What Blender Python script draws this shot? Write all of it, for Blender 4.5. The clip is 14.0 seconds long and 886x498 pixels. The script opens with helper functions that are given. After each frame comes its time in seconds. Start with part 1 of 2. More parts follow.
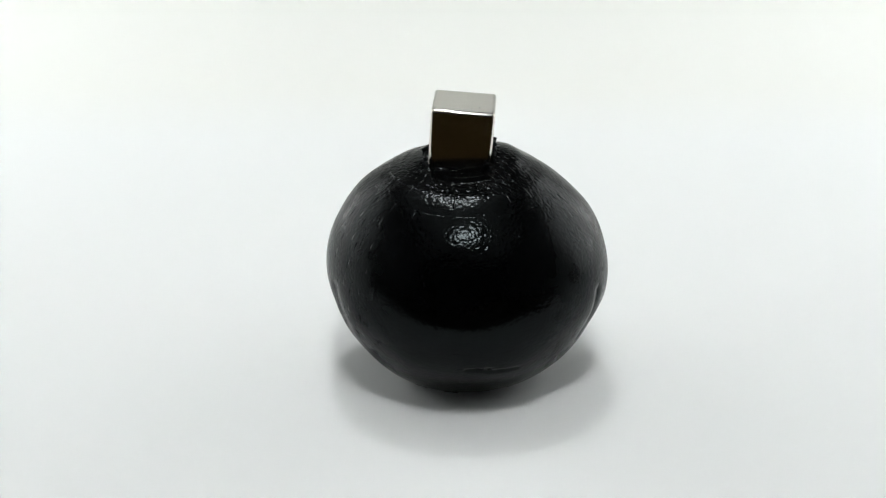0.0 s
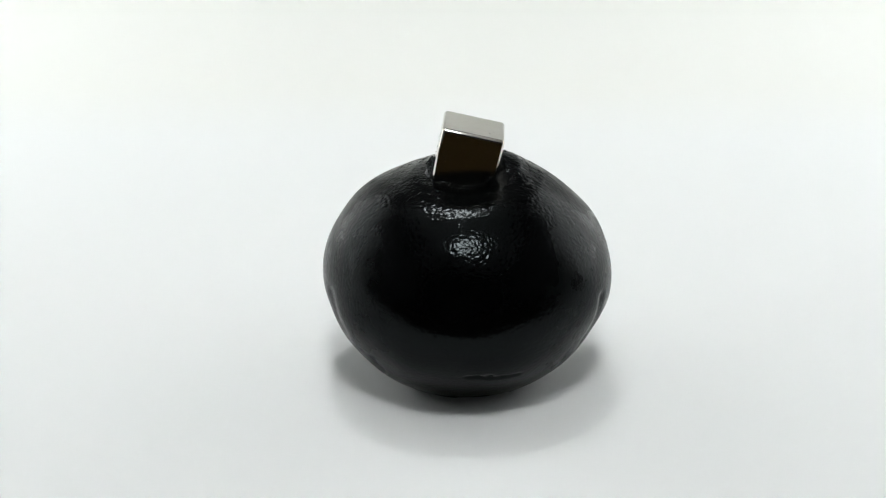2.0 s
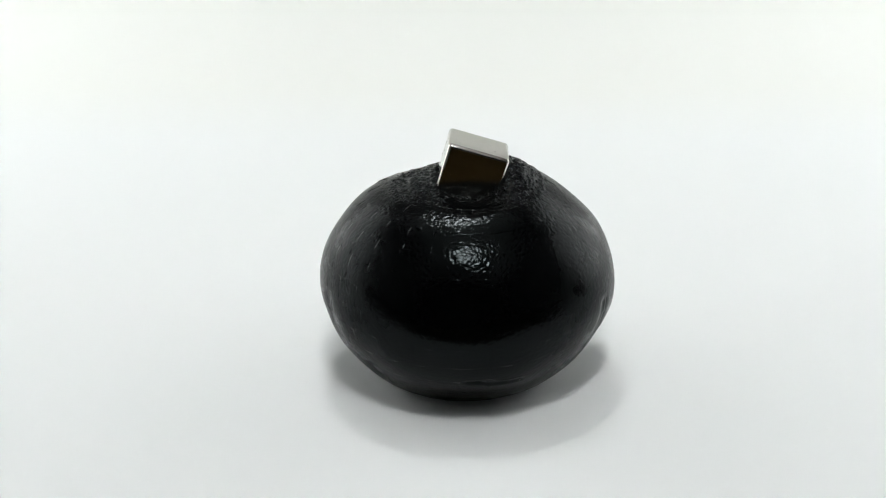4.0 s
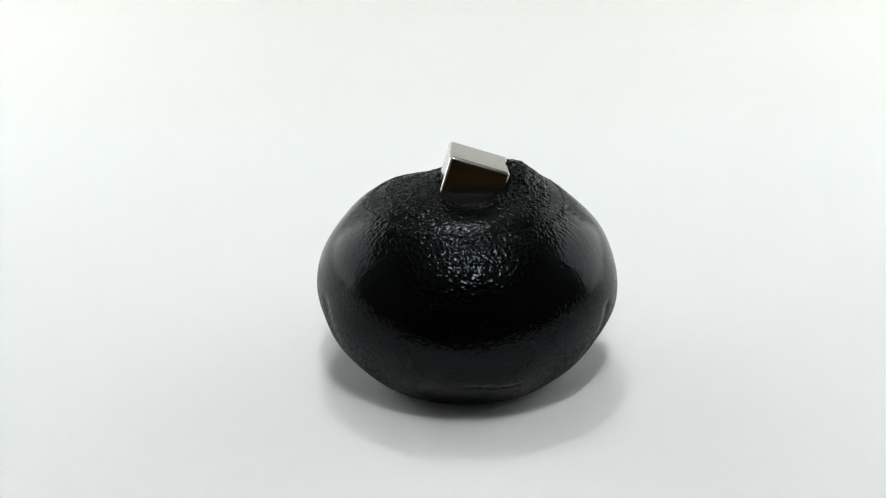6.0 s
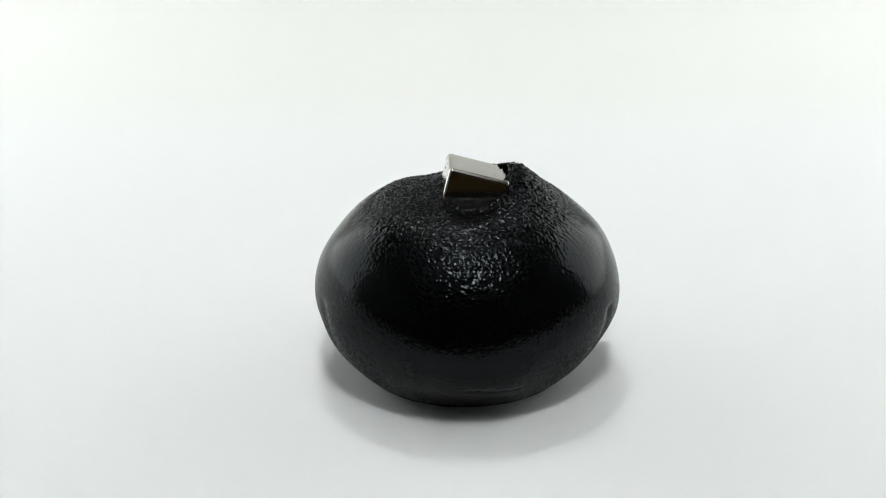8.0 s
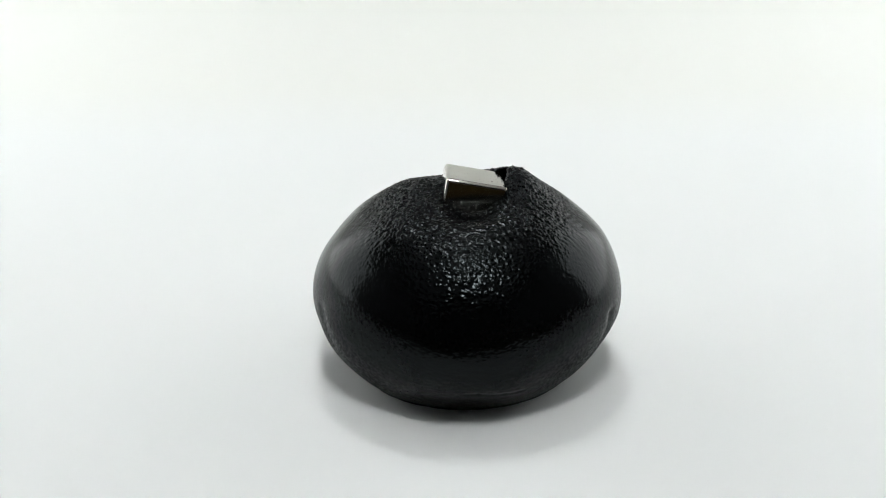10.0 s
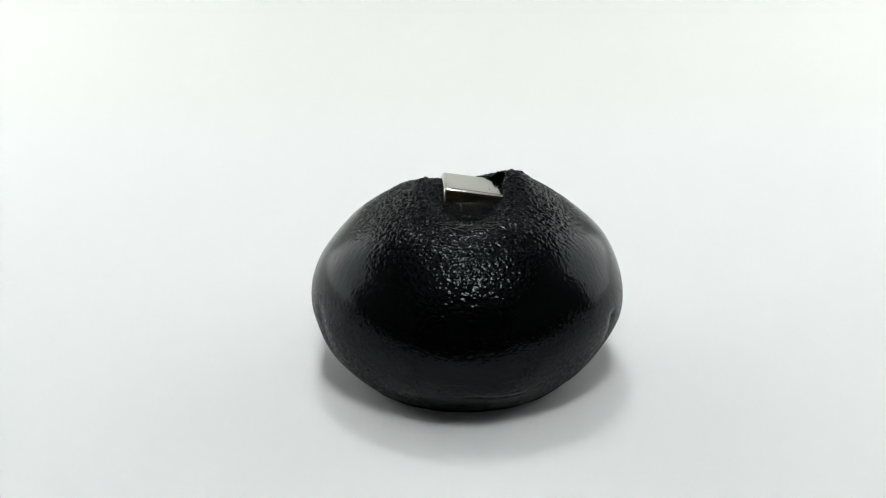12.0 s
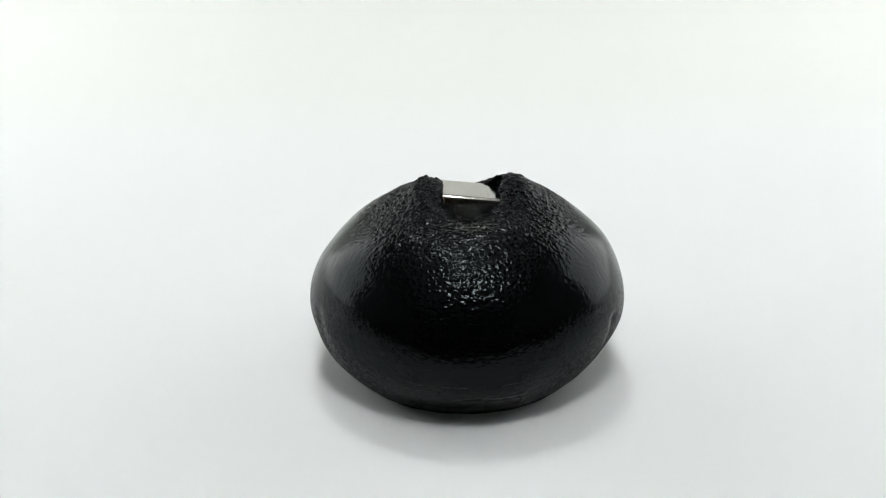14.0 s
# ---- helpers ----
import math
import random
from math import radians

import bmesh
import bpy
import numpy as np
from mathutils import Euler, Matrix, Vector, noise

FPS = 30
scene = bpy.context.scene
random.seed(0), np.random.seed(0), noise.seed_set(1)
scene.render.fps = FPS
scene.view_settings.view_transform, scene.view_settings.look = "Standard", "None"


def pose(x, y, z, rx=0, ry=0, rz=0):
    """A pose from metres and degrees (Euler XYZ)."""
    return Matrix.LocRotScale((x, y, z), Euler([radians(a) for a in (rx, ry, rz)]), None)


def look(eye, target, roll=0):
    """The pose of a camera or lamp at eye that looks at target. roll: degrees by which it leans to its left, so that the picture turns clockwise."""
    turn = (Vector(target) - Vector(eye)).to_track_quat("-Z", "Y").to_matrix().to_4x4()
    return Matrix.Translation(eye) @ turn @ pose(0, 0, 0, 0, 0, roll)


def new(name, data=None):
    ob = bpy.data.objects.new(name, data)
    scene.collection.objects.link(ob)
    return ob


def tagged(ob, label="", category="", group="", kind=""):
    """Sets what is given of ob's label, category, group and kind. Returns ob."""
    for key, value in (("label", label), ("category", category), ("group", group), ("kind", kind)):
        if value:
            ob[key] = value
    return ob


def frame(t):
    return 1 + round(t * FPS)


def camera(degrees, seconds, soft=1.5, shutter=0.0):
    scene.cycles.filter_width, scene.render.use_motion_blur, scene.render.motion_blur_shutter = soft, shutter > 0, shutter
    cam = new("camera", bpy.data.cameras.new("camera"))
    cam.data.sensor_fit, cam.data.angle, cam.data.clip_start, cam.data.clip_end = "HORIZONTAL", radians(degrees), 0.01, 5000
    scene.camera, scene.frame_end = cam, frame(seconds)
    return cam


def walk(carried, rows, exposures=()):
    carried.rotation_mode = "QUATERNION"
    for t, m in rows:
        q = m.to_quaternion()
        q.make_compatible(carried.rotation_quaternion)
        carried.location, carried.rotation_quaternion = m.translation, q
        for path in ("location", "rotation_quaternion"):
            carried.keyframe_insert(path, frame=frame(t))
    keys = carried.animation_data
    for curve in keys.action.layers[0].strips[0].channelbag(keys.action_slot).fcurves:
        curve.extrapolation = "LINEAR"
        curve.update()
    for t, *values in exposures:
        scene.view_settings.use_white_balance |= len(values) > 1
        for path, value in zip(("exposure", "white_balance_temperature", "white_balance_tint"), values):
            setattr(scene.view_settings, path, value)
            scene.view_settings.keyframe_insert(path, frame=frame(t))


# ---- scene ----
# ---------------------------------------------------------------- camera: it stands still
EYE = (-0.00479, -0.26803, 0.14099)
AIM = (-0.00479, 0.00813, 0.02377)
cam = camera(34.0, 14.0, soft=1.2)
walk(cam, [(0.0, look(EYE, AIM)), (14.0, look(EYE, AIM))], exposures=[(0.0, 0.0), (14.0, 0.0)])

# ---------------------------------------------------------------- world: a dim room, the light comes from the lamp strips
MM = 0.001
world = bpy.data.worlds.new("room_air")
scene.world = world
world.use_nodes = True
world.node_tree.nodes["Background"].inputs[0].default_value = (0.5, 0.55, 0.6, 1)
world.node_tree.nodes["Background"].inputs[1].default_value = 0.02
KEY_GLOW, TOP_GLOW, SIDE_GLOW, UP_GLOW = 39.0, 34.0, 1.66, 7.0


# ---------------------------------------------------------------- materials
class Nodes:
    """A small helper to write node trees in few lines."""

    def __init__(self, name):
        self.mat = bpy.data.materials.new(name)
        self.mat.use_nodes = True
        self.tree = self.mat.node_tree
        self.bsdf = self.tree.nodes["Principled BSDF"]

    def add(self, kind, links=None, **values):
        n = self.tree.nodes.new(kind)
        for key, value in values.items():
            if key.startswith("in_"):
                n.inputs[key[3:].replace("_", " ")].default_value = value
            elif key == "operation":
                n.operation = value
            elif key == "blend_type":
                n.blend_type = value
            elif key == "feature":
                n.feature = value
        for key, value in (links or {}).items():
            self.tree.links.new(value, n.inputs[key])
        return n

    def ramp(self, fac, stops):
        n = self.tree.nodes.new("ShaderNodeValToRGB")
        n.color_ramp.elements[0].position, n.color_ramp.elements[0].color = stops[0][0], (*stops[0][1], 1)
        n.color_ramp.elements[1].position, n.color_ramp.elements[1].color = stops[-1][0], (*stops[-1][1], 1)
        for p, c in stops[1:-1]:
            n.color_ramp.elements.new(p).color = (*c, 1)
        self.tree.links.new(fac, n.inputs[0])
        return n.outputs[0]

    def by_height(self, co, low, high, least, most):
        """A number that goes from least to most between two heights in metres."""
        z = self.add("ShaderNodeSeparateXYZ", {"Vector": co}).outputs["Z"]
        n = self.add("ShaderNodeMapRange", {"Value": z})
        for i, v in ((1, low), (2, high), (3, least), (4, most)):
            n.inputs[i].default_value = v
        return n.outputs[0]

    def across(self, co, near, far, least, most):
        """A number that goes from least to most between two distances from the middle plane, in metres."""
        x = self.add("ShaderNodeSeparateXYZ", {"Vector": co}).outputs["X"]
        n = self.add("ShaderNodeMapRange", {"Value": self.add("ShaderNodeMath", {0: x}, operation="ABSOLUTE").outputs[0]})
        for i, v in ((1, near), (2, far), (3, least), (4, most)):
            n.inputs[i].default_value = v
        return n.outputs[0]

    def times(self, a, b):
        return self.add("ShaderNodeMath", {0: a, 1: b}, operation="MULTIPLY").outputs[0]

    def to(self, socket, value):
        if isinstance(value, (int, float, tuple)):
            self.bsdf.inputs[socket].default_value = value
        else:
            self.tree.links.new(value, self.bsdf.inputs[socket])


def mat_putty():
    """Black magnetic putty: oily, with a fine orange peel that coarsens near the magnet."""
    m = Nodes("black_putty")
    co = m.add("ShaderNodeTexCoord").outputs["Object"]
    peel = m.add("ShaderNodeTexNoise", {"Vector": co}, in_Scale=1350.0, in_Detail=1.0, in_Roughness=0.5)
    mid = m.add("ShaderNodeTexNoise", {"Vector": co}, in_Scale=260.0, in_Detail=2.0, in_Roughness=0.5)
    grit = m.add("ShaderNodeTexVoronoi", {"Vector": co}, in_Scale=1500.0)
    tone = m.add("ShaderNodeTexNoise", {"Vector": co}, in_Scale=70.0, in_Detail=4.0)
    m.to("Base Color", m.ramp(tone.outputs[0], [(0.3, (0.0008, 0.0010, 0.0011)), (0.7, (0.0017, 0.0021, 0.0022))]))
    # oily in the middle, rougher on the flanks to soften the panels' reflections
    m.to("Roughness", m.times(m.ramp(mid.outputs[0], [(0.3, (0.07, 0.07, 0.07)), (0.7, (0.12, 0.12, 0.12))]), m.across(co, 0.008, 0.018, 1.0, 3.1)))
    m.to("Specular IOR Level", 0.105)
    m.to("Specular Tint", (0.86, 1.0, 1.03, 1))
    b1 = m.add("ShaderNodeBump", {"Height": mid.outputs[0]}, in_Strength=0.08, in_Distance=0.0006)
    b2 = m.add("ShaderNodeBump", {"Height": peel.outputs[0], "Normal": b1.outputs[0], "Strength": m.by_height(co, 0.022, 0.046, 0.05, 0.30)}, in_Distance=0.0004)
    b3 = m.add("ShaderNodeBump", {"Height": grit.outputs["Distance"], "Normal": b2.outputs[0]}, in_Strength=0.12, in_Distance=0.0002)
    m.to("Normal", b3.outputs[0])
    return m.mat


def mat_grain():
    """The same putty where the magnet draws its iron powder into grains."""
    m = Nodes("grainy_putty")
    co = m.add("ShaderNodeTexCoord").outputs["Object"]
    fine = m.add("ShaderNodeTexNoise", {"Vector": co}, in_Scale=1700.0, in_Detail=1.0, in_Roughness=0.5)
    tone = m.add("ShaderNodeTexNoise", {"Vector": co}, in_Scale=120.0, in_Detail=4.0)
    m.to("Base Color", m.ramp(tone.outputs[0], [(0.3, (0.0010, 0.0012, 0.0013)), (0.7, (0.0022, 0.0027, 0.0029))]))
    rough = m.add("ShaderNodeMath", {0: m.by_height(co, 0.014, 0.028, 0.24, 0.07), 1: m.ramp(fine.outputs[0], [(0.3, (0.6, 0.6, 0.6)), (0.7, (1.2, 1.2, 1.2))])}, operation="MULTIPLY")
    m.to("Roughness", m.times(rough.outputs[0], m.across(co, 0.008, 0.018, 1.0, 2.6)))
    m.to("Specular IOR Level", 0.12)
    m.to("Specular Tint", (0.86, 1.0, 1.03, 1))
    b = m.add("ShaderNodeBump", {"Height": fine.outputs[0], "Strength": m.by_height(co, 0.020, 0.038, 0.05, 0.12)}, in_Distance=0.00025)
    crumb = m.add("ShaderNodeTexVoronoi", {"Vector": co}, in_Scale=1900.0)
    b2 = m.add("ShaderNodeBump", {"Height": crumb.outputs["Distance"], "Normal": b.outputs[0], "Strength": m.by_height(co, 0.020, 0.038, 0.04, 0.12)}, in_Distance=0.00022)
    m.to("Normal", b2.outputs[0])
    return m.mat


def mat_nickel():
    m = Nodes("nickel_plating")
    co = m.add("ShaderNodeTexCoord").outputs["Object"]
    cloud = m.add("ShaderNodeTexNoise", {"Vector": co}, in_Scale=220.0, in_Detail=5.0)
    wave = m.add("ShaderNodeTexNoise", {"Vector": co}, in_Scale=90.0, in_Detail=2.0)
    m.to("Base Color", m.ramp(cloud.outputs[0], [(0.3, (0.67, 0.64, 0.585)), (0.7, (0.73, 0.70, 0.645))]))
    m.to("Metallic", 1.0)
    m.to("Roughness", m.ramp(cloud.outputs[0], [(0.3, (0.10, 0.10, 0.10)), (0.7, (0.17, 0.17, 0.17))]))
    b = m.add("ShaderNodeBump", {"Height": wave.outputs[0]}, in_Strength=0.06, in_Distance=0.0004)
    m.to("Normal", b.outputs[0])
    return m.mat


def mat_plain(name, color, rough, spread=0.04, scale=30.0, bump=0.02, spec=0.3):
    m = Nodes(name)
    co = m.add("ShaderNodeTexCoord").outputs["Object"]
    n = m.add("ShaderNodeTexNoise", {"Vector": co}, in_Scale=scale, in_Detail=5.0)
    fine = m.add("ShaderNodeTexNoise", {"Vector": co}, in_Scale=scale * 60, in_Detail=3.0)
    lo, hi = (tuple(c * (1 - spread) for c in color), tuple(min(1, c * (1 + spread)) for c in color))
    m.to("Base Color", m.ramp(n.outputs[0], [(0.3, lo), (0.7, hi)]))
    m.to("Roughness", rough)
    m.to("Specular IOR Level", spec)
    b = m.add("ShaderNodeBump", {"Height": fine.outputs[0]}, in_Strength=bump, in_Distance=0.0005)
    m.to("Normal", b.outputs[0])
    return m.mat


def mat_sheet():
    """White card, faintly blue near the putty and warmer where the sweep begins."""
    m = Nodes("white_card")
    co = m.add("ShaderNodeTexCoord").outputs["Object"]
    xyz = m.add("ShaderNodeSeparateXYZ", {"Vector": co})
    n = m.add("ShaderNodeTexNoise", {"Vector": co}, in_Scale=7.0, in_Detail=4.0)
    wob = m.add("ShaderNodeMath", {0: n.outputs[0]}, operation="MULTIPLY")
    wob.inputs[1].default_value = 0.008
    far = m.add("ShaderNodeMath", {0: xyz.outputs["Y"], 1: wob.outputs[0]}, operation="ADD")
    tint = m.ramp(far.outputs[0], [(0.150, (0.868, 0.888, 0.886)), (0.200, (0.862, 0.874, 0.842))])
    fine = m.add("ShaderNodeTexNoise", {"Vector": co}, in_Scale=900.0, in_Detail=3.0)
    m.to("Base Color", tint)
    m.to("Roughness", 0.6)
    m.to("Specular IOR Level", 0.19)
    m.to("Specular Tint", (0.86, 1.0, 1.03, 1))
    b = m.add("ShaderNodeBump", {"Height": fine.outputs[0]}, in_Strength=0.03, in_Distance=0.0004)
    m.to("Normal", b.outputs[0])
    return m.mat


def mat_glow(name, color, strength):
    m = Nodes(name)
    m.to("Base Color", (0.8, 0.8, 0.8, 1))
    m.to("Emission Color", (*color, 1))
    m.to("Emission Strength", strength)
    return m.mat


PUTTY, GRAIN, NICKEL = mat_putty(), mat_grain(), mat_nickel()
PAPER = mat_sheet()
BACKING = mat_plain("warm_white_back_panel", (0.76, 0.782, 0.76), 0.7, 0.006, 5.0, 0.03, 0.2)
CEILING = mat_plain("white_ceiling_paint", (0.78, 0.79, 0.78), 0.8, 0.02, 2.0, 0.05, 0.2)
SIDE_PAINT = mat_plain("grey_wall_paint", (0.19, 0.19, 0.185), 0.8, 0.04, 2.0, 0.05, 0.2)
ROOM = mat_plain("dark_room_paint", (0.03, 0.029, 0.028), 0.8, 0.08, 2.0, 0.05, 0.2)
BOARD = mat_plain("white_side_board", (0.89, 0.90, 0.90), 0.8, 0.03, 3.0, 0.05, 0.2)
DESK = mat_plain("dark_desk_laminate", (0.016, 0.0105, 0.0038), 0.9, 0.1, 4.0, 0.03, 0.0)
ALU = mat_plain("grey_aluminium_channel", (0.5, 0.5, 0.5), 0.4, 0.04, 40.0, 0.03, 0.5)
KEY_LIT = mat_glow("bright_lamp_diffuser", (0.985, 1.0, 1.0), KEY_GLOW)
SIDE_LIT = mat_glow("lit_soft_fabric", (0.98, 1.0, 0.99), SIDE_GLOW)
TOP_LIT = mat_glow("soft_lamp_diffuser", (0.985, 1.0, 1.0), TOP_GLOW)
UP_LIT = mat_glow("added_up_fill", (0.985, 1.0, 1.0), UP_GLOW)
PIT = mat_plain("dark_plating_pit", (0.03, 0.028, 0.025), 0.6, 0.1, 200.0, 0.1, 0.3)


# ---------------------------------------------------------------- building helpers
def part(name, bm, material, parent=None, label=""):
    me = bpy.data.meshes.new(name)
    bm.to_mesh(me)
    bm.free()
    me.materials.append(material)
    ob = new(name, me)
    ob.parent = parent
    return tagged(ob, label)


def block(lo, hi, bevel=0.0):
    bm = bmesh.new()
    bmesh.ops.create_cube(bm, size=1.0)
    for v in bm.verts:
        for i in range(3):
            v.co[i] = lo[i] if v.co[i] < 0 else hi[i]
    if bevel:
        bmesh.ops.bevel(bm, geom=bm.edges[:], offset=bevel, segments=2, affect="EDGES", profile=0.5)
    return bm


# ---------------------------------------------------------------- the set: a white sheet and sweep in a dim room
SHEET_X, SHEET_FRONT, SHEET_BACK, SWEEP_R, SWEEP_TOP = 0.42, -0.070, 0.36, 0.10, 0.33
ROOM_TOP = 2.0
GROUND = 1.7 * MM


def white_set():
    tagged(part("ground", block((-SHEET_X, SHEET_FRONT, -0.004), (SHEET_X, SHEET_BACK, GROUND), 0.0008), PAPER),
           "smooth matt white sheet under the putty", "ground", kind="structure")
    # behind the sheet the white rises in a wide curve
    bm = bmesh.new()
    rows = []
    for i in range(25):
        a = math.pi / 2 * i / 24
        rows.append((SHEET_BACK + SWEEP_R * math.sin(a), GROUND + SWEEP_R - SWEEP_R * math.cos(a)))
    rows.append((SHEET_BACK + SWEEP_R, SWEEP_TOP))
    back = [(y + 0.004, z) for y, z in rows[:0:-1]]
    rows += back + [(SHEET_BACK, -0.004)]
    ends = [[bm.verts.new((x, y, z)) for y, z in rows] for x in (-SHEET_X, SHEET_X)]
    n = len(rows)
    for i in range(n):
        j = (i + 1) % n
        f = bm.faces.new((ends[0][i], ends[0][j], ends[1][j], ends[1][i]))
        f.smooth = i < 25
    bm.faces.new(ends[0])
    bm.faces.new(ends[1][::-1])
    bmesh.ops.recalc_face_normals(bm, faces=bm.faces[:])
    tagged(part("backdrop", bm, BACKING), "warm white paper sweep behind the putty", "backdrop", kind="structure")
    # the plain dim room round it
    tagged(part("floor", block((-1.1, -2.0, -0.03), (1.1, 1.1, -0.0045)), DESK),
           "dark brown desk top under the white sheet", "desk top", kind="structure")
    for name, lo, hi, mat, label in (
            ("wall_north", (-1.1, 1.1, -0.03), (1.1, 1.15, ROOM_TOP), SIDE_PAINT, "plain grey wall of the room"),
            ("wall_south", (-1.1, -2.05, -0.03), (1.1, -2.0, ROOM_TOP), ROOM, "plain dark wall of the room"),
            ("wall_west", (-1.15, -2.0, -0.03), (-1.1, 1.1, ROOM_TOP), SIDE_PAINT, "plain grey wall of the room"),
            ("wall_east", (1.1, -2.0, -0.03), (1.15, 1.1, ROOM_TOP), SIDE_PAINT, "plain grey wall of the room"),
            ("ceiling", (-1.1, -2.0, ROOM_TOP), (1.1, 1.1, ROOM_TOP + 0.05), CEILING, "plain white ceiling of the room")):
        tagged(part(name, block(lo, hi), mat), label, "wall" if "wall" in name else "ceiling", kind="structure")


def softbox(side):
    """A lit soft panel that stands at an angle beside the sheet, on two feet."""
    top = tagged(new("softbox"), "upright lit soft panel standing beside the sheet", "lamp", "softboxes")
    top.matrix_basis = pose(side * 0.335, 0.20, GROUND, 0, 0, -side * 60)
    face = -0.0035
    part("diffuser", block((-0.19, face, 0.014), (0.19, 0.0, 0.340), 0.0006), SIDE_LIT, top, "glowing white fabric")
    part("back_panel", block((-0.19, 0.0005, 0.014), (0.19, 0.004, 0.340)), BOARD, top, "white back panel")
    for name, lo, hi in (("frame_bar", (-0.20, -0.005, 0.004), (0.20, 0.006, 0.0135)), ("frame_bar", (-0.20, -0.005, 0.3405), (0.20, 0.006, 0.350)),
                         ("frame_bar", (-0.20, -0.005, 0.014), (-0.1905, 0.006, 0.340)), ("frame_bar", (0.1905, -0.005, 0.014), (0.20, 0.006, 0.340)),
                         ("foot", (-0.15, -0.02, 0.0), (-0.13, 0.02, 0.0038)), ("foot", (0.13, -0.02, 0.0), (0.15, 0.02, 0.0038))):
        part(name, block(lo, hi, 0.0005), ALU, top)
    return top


def lamp_panel(place, length, width, aim, lit):
    """A flat lamp that shines down and hangs from the ceiling on two cords. Its upward glow is added fill."""
    top = tagged(new("lamp_panel"), "flat lit lamp panel hanging above the white sheet", "lamp", "lamp panels")
    m = look(place, aim)
    top.matrix_basis = m
    part("diffuser", block((-length / 2, -width / 2, -0.004), (length / 2, width / 2, 0.0), 0.001), lit, top, "bright white diffuser")
    part("housing", block((-0.29, -0.29, 0.0005), (0.29, 0.29, 0.012), 0.002), ALU, top, "flat grey metal housing")
    # added fill: glows upward so the ceiling's bounce softens the shadow on the sheet
    part("up_fill_panel", block((-0.28, -0.28, 0.0125), (0.28, 0.28, 0.020), 0.002), UP_LIT, top, "added wide white panel that glows up for ceiling fill")
    for side in (-1, 1):
        x = side * 0.297
        part("end_cap", block((x - 0.006, -0.294, -0.004), (x + 0.006, 0.294, 0.022), 0.001), ALU, top, "grey metal end cap")
        foot = m @ Vector((x, 0, 0))
        bm = block((foot.x - 0.001, foot.y - 0.001, foot.z), (foot.x + 0.001, foot.y + 0.001, ROOM_TOP + 0.001))
        bm.transform(m.inverted())
        part("cord", bm, DESK, top, "thin dark cord")
    return top


white_set()
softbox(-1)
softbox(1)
lamp_panel((0.03, -0.60, 1.38), 0.245, 0.245, (0, 0.02, 0), KEY_LIT)
lamp_panel((-0.10, 0.56, 1.55), 0.24, 0.24, (0, 0.02, 0), TOP_LIT)

# ---------------------------------------------------------------- the magnet
EDGE = 12.2 * MM
# seconds, place in mm, turn in degrees
MAGNET_ROWS = [
    (0.0, -0.99, 1.41, 51.67, 2.4, 3.6, -3.3),
    (1.5, -0.16, 1.36, 48, 0.7, 10.2, -2.5),
    (3.0, 0.52, 1.46, 44.84, -2, 14.4, -2.4),
    (5.5, 0.76, 1.42, 41, -3.7, 16.8, -1.1),
    (7.0, 0.74, 1.47, 39.13, -4.9, 16.1, -0.5),
    (8.2, 0.74, 1.4, 37.87, -4.7, 14.2, 0.6),
    (10.5, 0.67, 1.39, 35.87, -5.2, 9.3, 0.8),
    (12.5, 0.33, 1.4, 34.17, -4.9, 8.2, 1.9),
    (14.0, 0.33, 1.4, 33.23, -5.6, 5.8, 1.6),
]


def magnet():
    top = tagged(new("cube_magnet"), "shiny nickel-plated cube magnet sinking into black putty", "magnet")
    h = EDGE / 2
    bm = block((-h, -h, -h), (h, h, h))
    bmesh.ops.bevel(bm, geom=bm.edges[:], offset=0.7 * MM, segments=4, affect="EDGES", profile=0.5)
    for f in bm.faces:
        f.smooth = f.calc_area() < 0.3 * h * h
    body = part("plated_body", bm, NICKEL, top, "mirror-bright nickel plating")
    rnd = random.Random(4)

    def pit(x, y, z, axis, size):
        b = bmesh.new()
        bmesh.ops.create_icosphere(b, subdivisions=1, radius=size)
        for v in b.verts:
            v.co *= rnd.uniform(0.75, 1.25)
            v.co[axis] *= 0.3
            v.co += Vector((x, y, z))
        part("pit", b, PIT, top, "dark chip in the plating")

    pit(0.25 * EDGE, -0.24 * EDGE, h, 2, 0.17 * MM)
    for k in range(7):
        pit(-h, rnd.uniform(-0.1, 0.42) * EDGE, (0.44 - 0.13 * k) * EDGE, 0, rnd.uniform(0.12, 0.26) * MM)
    for k in range(6):
        pit(h, rnd.uniform(-0.42, -0.2) * EDGE, (0.44 - 0.12 * k) * EDGE, 0, rnd.uniform(0.10, 0.2) * MM)
    pit(-h * 0.985, 0.44 * EDGE, 0.40 * EDGE, 0, 0.42 * MM)
    return top


# ---------------------------------------------------------------- the putty: rigid pieces that follow its slow sagging
KNOTS = (0.0, 1.5, 3.0, 5.5, 7.0, 8.2, 10.5, 14.0)
FRONT_DIP = (1.8, 3.1, 3.8, 4.6, 5.0, 5.1, 5.2, 5.1)
RIDGE = (1.5, 1.4, 1.6, 2.1, 2.4, 2.5, 2.3, 2.1)
RIM_WEST = (-7.2, -6.9, -6.3, -5.4, -4.9, -4.8, -5.0, -5.1)
RIM_EAST = (5.1, 5.5, 6.7, 8.5, 9.0, 8.8, 8.2, 7.0)
RIM_FRONT = (-4.8, -4.8, -4.8, -4.8, -4.8, -4.8, -4.8, -4.8)
RIM_BACK = (7.6, 7.6, 7.6, 7.6, 7.7, 7.7, 7.8, 8.0)
RIDGE_OUT = (2.2, 2.0, 1.8, 1.5, 1.4, 1.5, 1.9, 2.3)
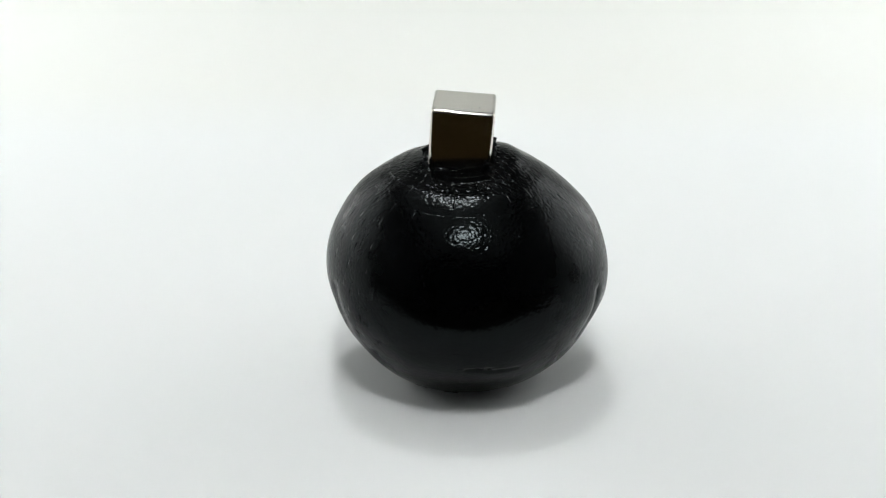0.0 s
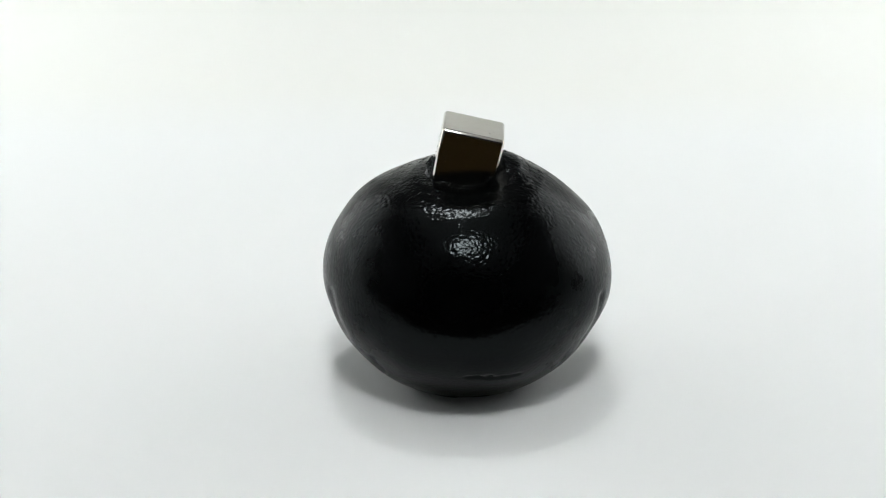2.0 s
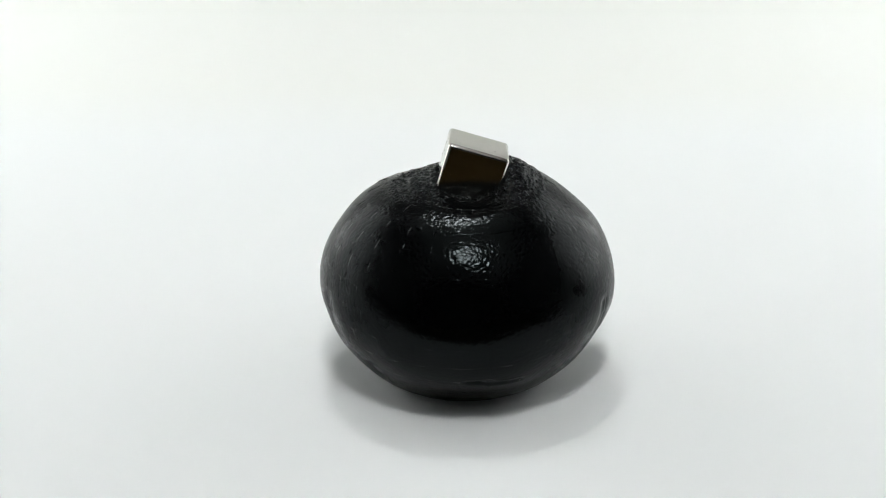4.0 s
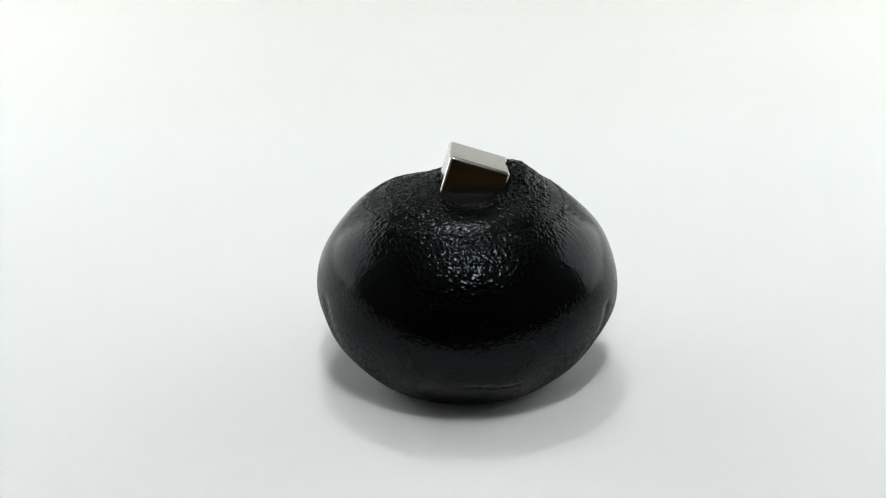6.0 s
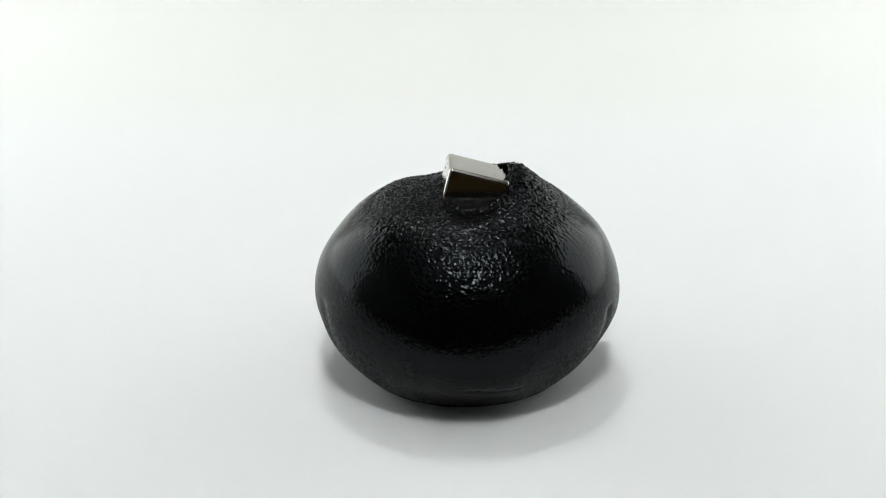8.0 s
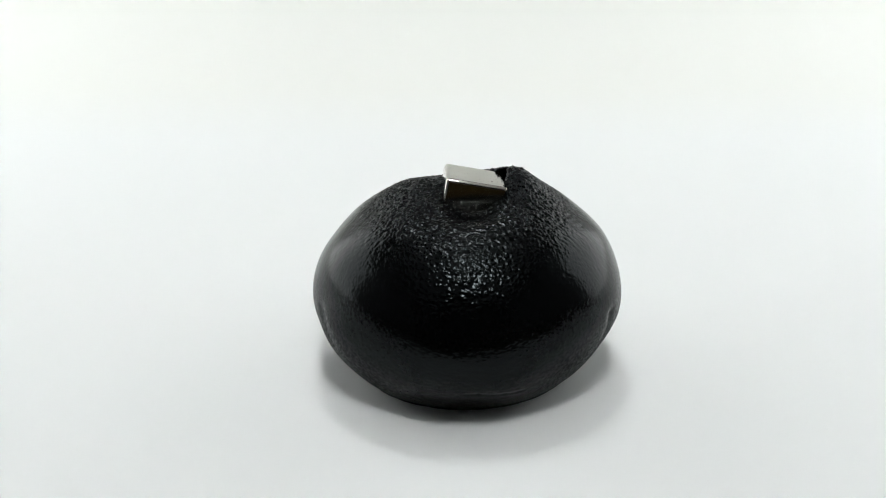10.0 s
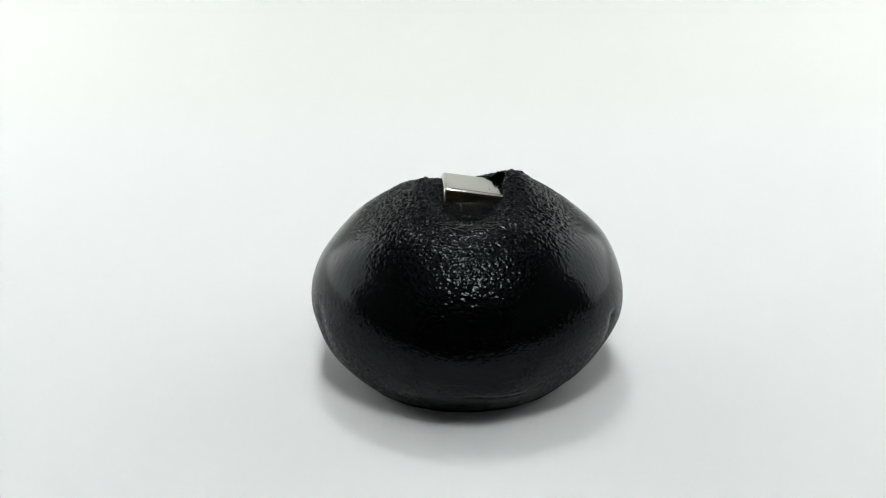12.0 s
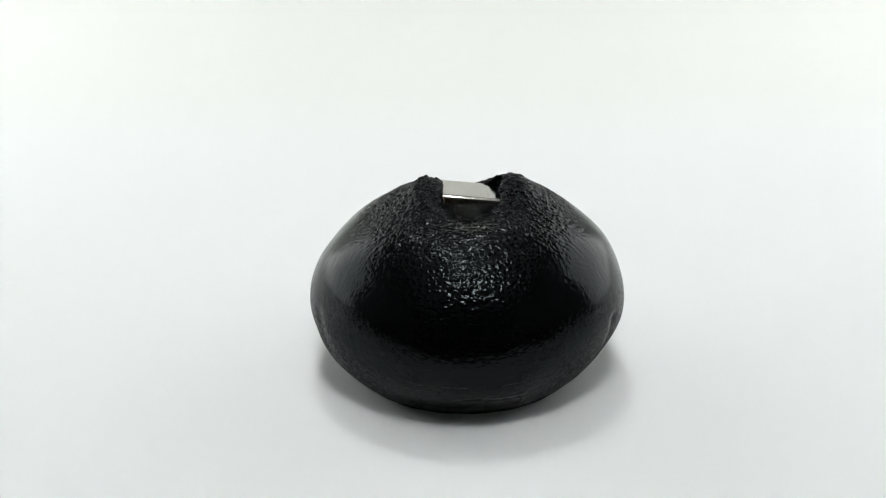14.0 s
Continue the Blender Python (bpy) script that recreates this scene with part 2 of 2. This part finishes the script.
LEFT_LIP = (0.5, -0.3, -1.5, -2.4, -2.6, -2.4, -1.2, 0.9)
BACK_DIP = (0.0, 0.0, 0.2, 0.4, 0.6, 0.9, 2.1, 4.6)


def sag(t):
    """How far the putty has settled, 0 to 1."""
    return (1 - math.exp(-t / 11)) / (1 - math.exp(-14 / 11))


def magnet_at(t):
    ts = [r[0] for r in MAGNET_ROWS]
    return [float(np.interp(t, ts, [r[i] for r in MAGNET_ROWS])) for i in range(1, 7)]


def crease(d, a, b, w):
    """1 on the fold from direction a to b, falling off over the width w."""
    a, b = np.array(a), np.array(b)
    k = np.clip(((d - a) * (b - a)).sum(-1) / ((b - a) ** 2).sum(), 0, 1)
    return np.exp(-((d - a - k[..., None] * (b - a)) ** 2).sum(-1) / (2 * w * w))


def lumps(d):
    """Uneven rolled shape, in mm, for unit directions d."""
    x, y, z = d[..., 0], d[..., 1], d[..., 2]
    out = 0.35 * np.sin(3.1 * x + 1.3 * z + 0.4) * np.cos(2.7 * y - 1.1) + 0.22 * np.sin(5.3 * z + 2.1 * x + 1.9) * np.cos(4.1 * x + 0.6)
    out = out + 0.12 * np.sin(9.1 * x + 3.0) * np.sin(8.3 * z + 5.0 * y)
    for c, w, depth in (((-0.9, -0.25, -0.36), 0.10, 0.4), ((0.92, -0.28, -0.33), 0.06, 0.3), ((0.82, -0.45, -0.42), 0.07, 0.3), ((-0.55, -0.72, -0.42), 0.12, 0.3)):
        c = np.array(c) / np.linalg.norm(c)
        out = out - depth * np.exp(-((d - c) ** 2 * np.array((1, 1, 0.35))).sum(-1) / (2 * w * w))
    out = out - 0.35 * crease(d, (0.88, -0.47, 0.03), (0.80, -0.44, -0.42), 0.03)
    out = out - 0.25 * crease(d, (-0.91, -0.41, 0.02), (-0.83, -0.51, -0.24), 0.045)
    return out


RIM_R, CAP_R = 6.0, 15.0


def first_lumps(d):
    """What the rolled ball has more of at first, and loses as it settles."""
    out = 0.0
    for c, w, rise in (((-0.72, 0.0, 0.62), 0.4, 0.9), ((-0.86, -0.1, -0.5), 0.35, -1.6), ((0.88, -0.1, -0.45), 0.35, -0.5)):
        c = np.array(c) / np.linalg.norm(c)
        out = out + rise * np.exp(-((d - c) ** 2).sum(-1) / (2 * w * w))
    # thin folds low on the front, where the ball was closed
    for a, b in (((-0.01, -0.905, -0.425), (0.06, -0.905, -0.420)), ((0.06, -0.905, -0.420), (0.14, -0.885, -0.445)), ((0.12, -0.90, -0.41), (0.15, -0.895, -0.42)), ((0.14, -0.885, -0.445), (0.22, -0.865, -0.450)), ((0.22, -0.865, -0.450), (0.33, -0.83, -0.455))):
        out = out - 0.32 * crease(d, a, b, 0.011)
    return out


def late_lumps(d):
    """Where the settled putty has slumped most."""
    west, east = np.array((-0.58, 0.0, 0.81)), np.array((0.55, 0.0, 0.83))
    return -2.2 * np.exp(-((d - west) ** 2).sum(-1) / (2 * 0.33 ** 2)) - 0.9 * np.exp(-((d - east) ** 2).sum(-1) / (2 * 0.22 ** 2))


def skin(theta, phi, t):
    """Where the putty's skin lies at t seconds, in mm: theta round the upright axis, phi from the top.
    Close to the magnet the skin flows round its square outline; inside RIM_R it turns down along the magnet's sides."""
    s = sag(t)
    a, b, c, h = 28.5 + 3.2 * s, 28.5 + 3.7 * s, 24.3 - 1.8 * s, 23.5 - 5.0 * s
    arc = phi * 27.0
    phi = np.maximum(phi, RIM_R / 27)
    d = np.stack((np.sin(phi) * np.cos(theta), np.sin(phi) * np.sin(theta), np.cos(phi)), -1)
    grow = 1 + (lumps(d) + (1 - s) * first_lumps(d) + s * late_lumps(d))[..., None] / 27
    p = d * np.array((a, b, c)) * grow
    x, y, z = p[..., 0], p[..., 1], p[..., 2] + h
    # the square outline round the magnet
    x0, x1, y0, y1 = [float(np.interp(t, KNOTS, v)) for v in (RIM_WEST, RIM_EAST, RIM_FRONT, RIM_BACK)]
    ct, st = np.cos(theta), np.sin(theta)
    reach = (np.abs(ct) ** 8 + np.abs(st) ** 8) ** -0.125
    qx, qy = (x0 + x1) / 2 + ct * reach * (x1 - x0) / 2, (y0 + y1) / 2 + st * reach * (y1 - y0) / 2
    qx = qx + 1.2 * s * np.maximum(ct, 0) * st
    lam = np.clip((arc - RIM_R) / (CAP_R - RIM_R), 0, 1)
    mix = np.where(arc < CAP_R, (1 - lam) ** 1.6, 0.0)
    x1n, y1n = x + (qx - x) * mix, y + (qy - y) * mix
    cap = np.sqrt(np.clip(1 - (x1n / a) ** 2 - (y1n / b) ** 2, 0.02, 1)) * c + h
    z = np.where(mix > 0, z + (cap - z) * np.minimum(1, mix * 4), z)
    x, y = x1n, y1n
    up = np.clip(d[..., 2] * 2.2, 0, 1) ** 1.5
    mx, my = magnet_at(t)[:2]

    def hill(cx, cy, wx, wy):
        return np.exp(-((x - cx) / wx) ** 2 / 2 - ((y - cy) / wy) ** 2 / 2)

    k = [float(np.interp(t, KNOTS, v)) for v in (FRONT_DIP, RIDGE, LEFT_LIP, BACK_DIP, RIDGE_OUT)]
    z = z + up * (-k[3] * hill(mx - 1.6, my + 13.0, 5.2, 7.5) -k[0] * hill(mx, my - 6.6, 5.0, 5.4) + k[1] * hill(x1 + k[4], my + 2.2 - 1.8 * s, 3.4, 5.5 - 1.3 * s) + k[2] * hill(x0 - 2.8 + 0.6 * s, my + 5.0, 4.8 - 2.2 * s, 8.5))
    # the rounded lip and the wall below it
    inside = np.maximum(RIM_R - arc, 0)
    z = z - (0.15 + 0.4 * s) * np.exp(-np.maximum(arc - RIM_R, 0) / 0.6) * (arc < CAP_R) - inside * 1.7
    pull = 1 - 0.06 * (1 - np.exp(-inside / 0.5))
    x, y = (x0 + x1) / 2 + (x - (x0 + x1) / 2) * pull, (y0 + y1) / 2 + (y - (y0 + y1) / 2) * pull
    # flat where it rests on the sheet
    z = z - 1.7
    z = 0.5 * (z + np.sqrt(z * z + 0.8)) - 0.22 * np.exp(-np.abs(z) / 3.0) + 0.02
    return np.stack((x, y, np.maximum(z, 0.02) + 1.7), -1)


def rigid(src, dst):
    """The turn and shift that best carry the points src to dst."""
    cs, cd = src.mean(0), dst.mean(0)
    u, _, vt = np.linalg.svd((src - cs).T @ (dst - cd))
    r = vt.T @ np.diag((1, 1, np.sign(np.linalg.det(vt.T @ u.T)))) @ u.T
    return r, cd - r @ cs


def bumps(p, seed, fine):
    """Grain heights 0 to 1 at the points p (mm), rounded lumps of several sizes."""
    rnd = np.random.RandomState(seed)
    out = np.zeros(p.shape[:-1])
    for scale, weight in ((0.78, 0.6), (0.40, 0.4)):
        q = p / (scale * fine)
        cell = np.floor(q).astype(np.int64)
        best = np.full(p.shape[:-1], 9.0)
        for dx in (-1, 0, 1):
            for dy in (-1, 0, 1):
                for dz in (-1, 0, 1):
                    c = cell + np.array((dx, dy, dz))
                    hsh = (c[..., 0] * 73856093 ^ c[..., 1] * 19349663 ^ c[..., 2] * 83492791 ^ seed * 2654435) & 0x7FFFFFFF
                    jit = np.stack(((hsh % 1013) / 1013, (hsh // 7 % 997) / 997, (hsh // 53 % 991) / 991), -1)
                    size = 0.75 + 0.5 * (hsh // 211 % 983) / 983
                    dist = np.sqrt(((q - c - jit) ** 2).sum(-1)) / size
                    best = np.minimum(best, dist)
        out += weight * np.clip(1 - best ** 1.6, 0, 1)
    return out


KEY_TIMES = (0.0, 0.8, 1.6, 2.4, 3.2, 4.2, 5.3, 6.4, 7.4, 8.4, 9.6, 10.8, 12.2, 14.0)
PIECES = []


def cells():
    """Cells of the skin: (theta0, theta1, phi0, phi1, near the magnet or not)."""
    edges = [RIM_R - 1.8 + 1.75 * i for i in range(7)]
    for r0, r1 in zip(edges, edges[1:]):
        n = round(2 * math.pi * (r0 + r1) / 2 / 1.9)
        for k in range(n):
            yield 2 * math.pi * k / n, 2 * math.pi * (k + 1) / n, r0 / 27, r1 / 27, True
    lat = np.linspace(edges[-1] / 27, math.pi * 0.93, 14)
    for p0, p1 in zip(lat, lat[1:]):
        n = max(8, round(2 * math.pi * 28 * math.sin((p0 + p1) / 2) / 5.2))
        for k in range(n):
            yield 2 * math.pi * (k + 0.5) / n, 2 * math.pi * (k + 1.5) / n, p0, p1, False


def piece(cell, top, coarse):
    """One rigid piece of the skin, or, coarse, the layer of grains that the magnet draws out of it."""
    t0, t1, p0, p1, near = cell
    mid = (p0 + p1) / 2
    ref = (9.0 if mid < 0.9 else 7.0) if coarse else 1.5
    margin = (0.40 if near else 0.20 if coarse else 0.13)
    step = (0.12 if near else 0.13 if mid < 1.6 else 0.3) if coarse else 0.3
    size = (p1 - p0) * 27 * (1 + 2 * margin)
    n = max(6, int(size / step) + 1)
    us = np.linspace(-margin, 1 + margin, n)
    tt, pp = np.meshgrid(t0 + (t1 - t0) * us, p0 + (p1 - p0) * us, indexing="ij")
    eps = 0.004
    pts = skin(tt, pp, ref)
    nor = np.cross(skin(tt, pp + eps, ref) - pts, skin(tt + eps, pp, ref) - pts)
    nor = nor / (np.linalg.norm(nor, axis=-1, keepdims=True) + 1e-12)
    nor = np.where((nor * (pts - np.array((0, 0, 15.0)))).sum(-1, keepdims=True) < 0, -nor, nor)
    over = np.maximum(np.abs(us - 0.5) - 0.5, 0) / margin
    sink = np.maximum(over[:, None], over[None, :])
    drop = 0.03 * sink + 0.5 * np.maximum(sink - 0.6, 0) ** 2
    drop[0, :] = drop[-1, :] = drop[:, 0] = drop[:, -1] = 0.5
    amp = 0.0
    if coarse:
        swell = (0.95 * np.exp(-((pp / 0.68) ** 3)) + 0.09) * np.where(pp < RIM_R / 27, 0.5, 1.0)
        facing = np.exp(-(np.mod(tt + math.pi / 2 + math.pi, 2 * math.pi) - math.pi) ** 2 / (2 * 0.5 ** 2))
        swell = swell * np.where(pp < 0.6, 1.0, 1 - np.clip((pp - 0.6) / 0.35, 0, 1) * 0.8 * (1 - facing)) + 0.04 * facing * np.clip((pp - 0.6) / 0.3, 0, 1) * np.clip((1.75 - pp) / 0.3, 0, 1)
        swell = swell * (1 - 0.55 * facing * np.clip((pp - 0.32) / 0.16, 0, 1) * np.clip((0.8 - pp) / 0.2, 0, 1))
        power = 1.1 + 2.6 * np.clip((pp - 0.5) / 0.6, 0, 1)
        amp = float(swell.max())
        drop = drop - swell * bumps(pts, 3, 1.1) ** power * (1 - np.clip(2 * sink - 1, 0, 1))
    pts = pts - nor * drop[..., None]
    pts[..., 2] = np.maximum(pts[..., 2], 1.715)
    verts = (pts.reshape(-1, 3) * MM).tolist()
    faces = [(i * n + j, i * n + j + 1, (i + 1) * n + j + 1, (i + 1) * n + j) for i in range(n - 1) for j in range(n - 1)]
    name = "putty_grain" if coarse else "putty_piece"
    me = bpy.data.meshes.new(name)
    me.from_pydata(verts, [], faces)
    me.polygons.foreach_set("use_smooth", [True] * len(faces))
    me.materials.append(GRAIN if coarse else PUTTY)
    me.update()
    ob = new(name, me)
    ob.parent = top
    g = np.linspace(0, 1, 5)
    ts, ps = np.meshgrid(t0 + (t1 - t0) * g, p0 + (p1 - p0) * g, indexing="ij")
    src = skin(ts, ps, ref).reshape(-1, 3)
    out = nor[n // 2, n // 2]
    rows, early = [], 0.8 * (random.random() - 0.5)
    for t in KEY_TIMES:
        r, move = rigid(src, skin(ts, ps, t).reshape(-1, 3))
        if coarse:
            # the grains start under the skin and come out with time, first near the magnet
            rise = min(1.0, max(0.0, (t + early + 1.4 - 1.5 * mid) / 11.0 if mid < 0.75 else (t - 3.0) / 2.4)) ** 0.8
            move = move - (r @ out) * ((amp + 0.16) * (1 - rise) - 0.05 * rise)
        m = Matrix(r.tolist()).to_4x4()
        m.translation = Vector((move * MM).tolist())
        rows.append((t, m))
    PIECES.append((ob, rows))


def putty():
    top = tagged(new("putty_ball"), "glossy black magnetic putty sagging round a cube magnet", "putty")
    for cell in cells():
        piece(cell, top, False)
        piece(cell, top, True)
    return top


MAGNET = magnet()
putty()


# ---------------------------------------------------------------- what moves
def motions():
    walk(MAGNET, [(t, pose(x * MM, y * MM, z * MM, rx, ry, rz)) for t, x, y, z, rx, ry, rz in MAGNET_ROWS])
    for ob, rows in PIECES:
        walk(ob, rows)


motions()
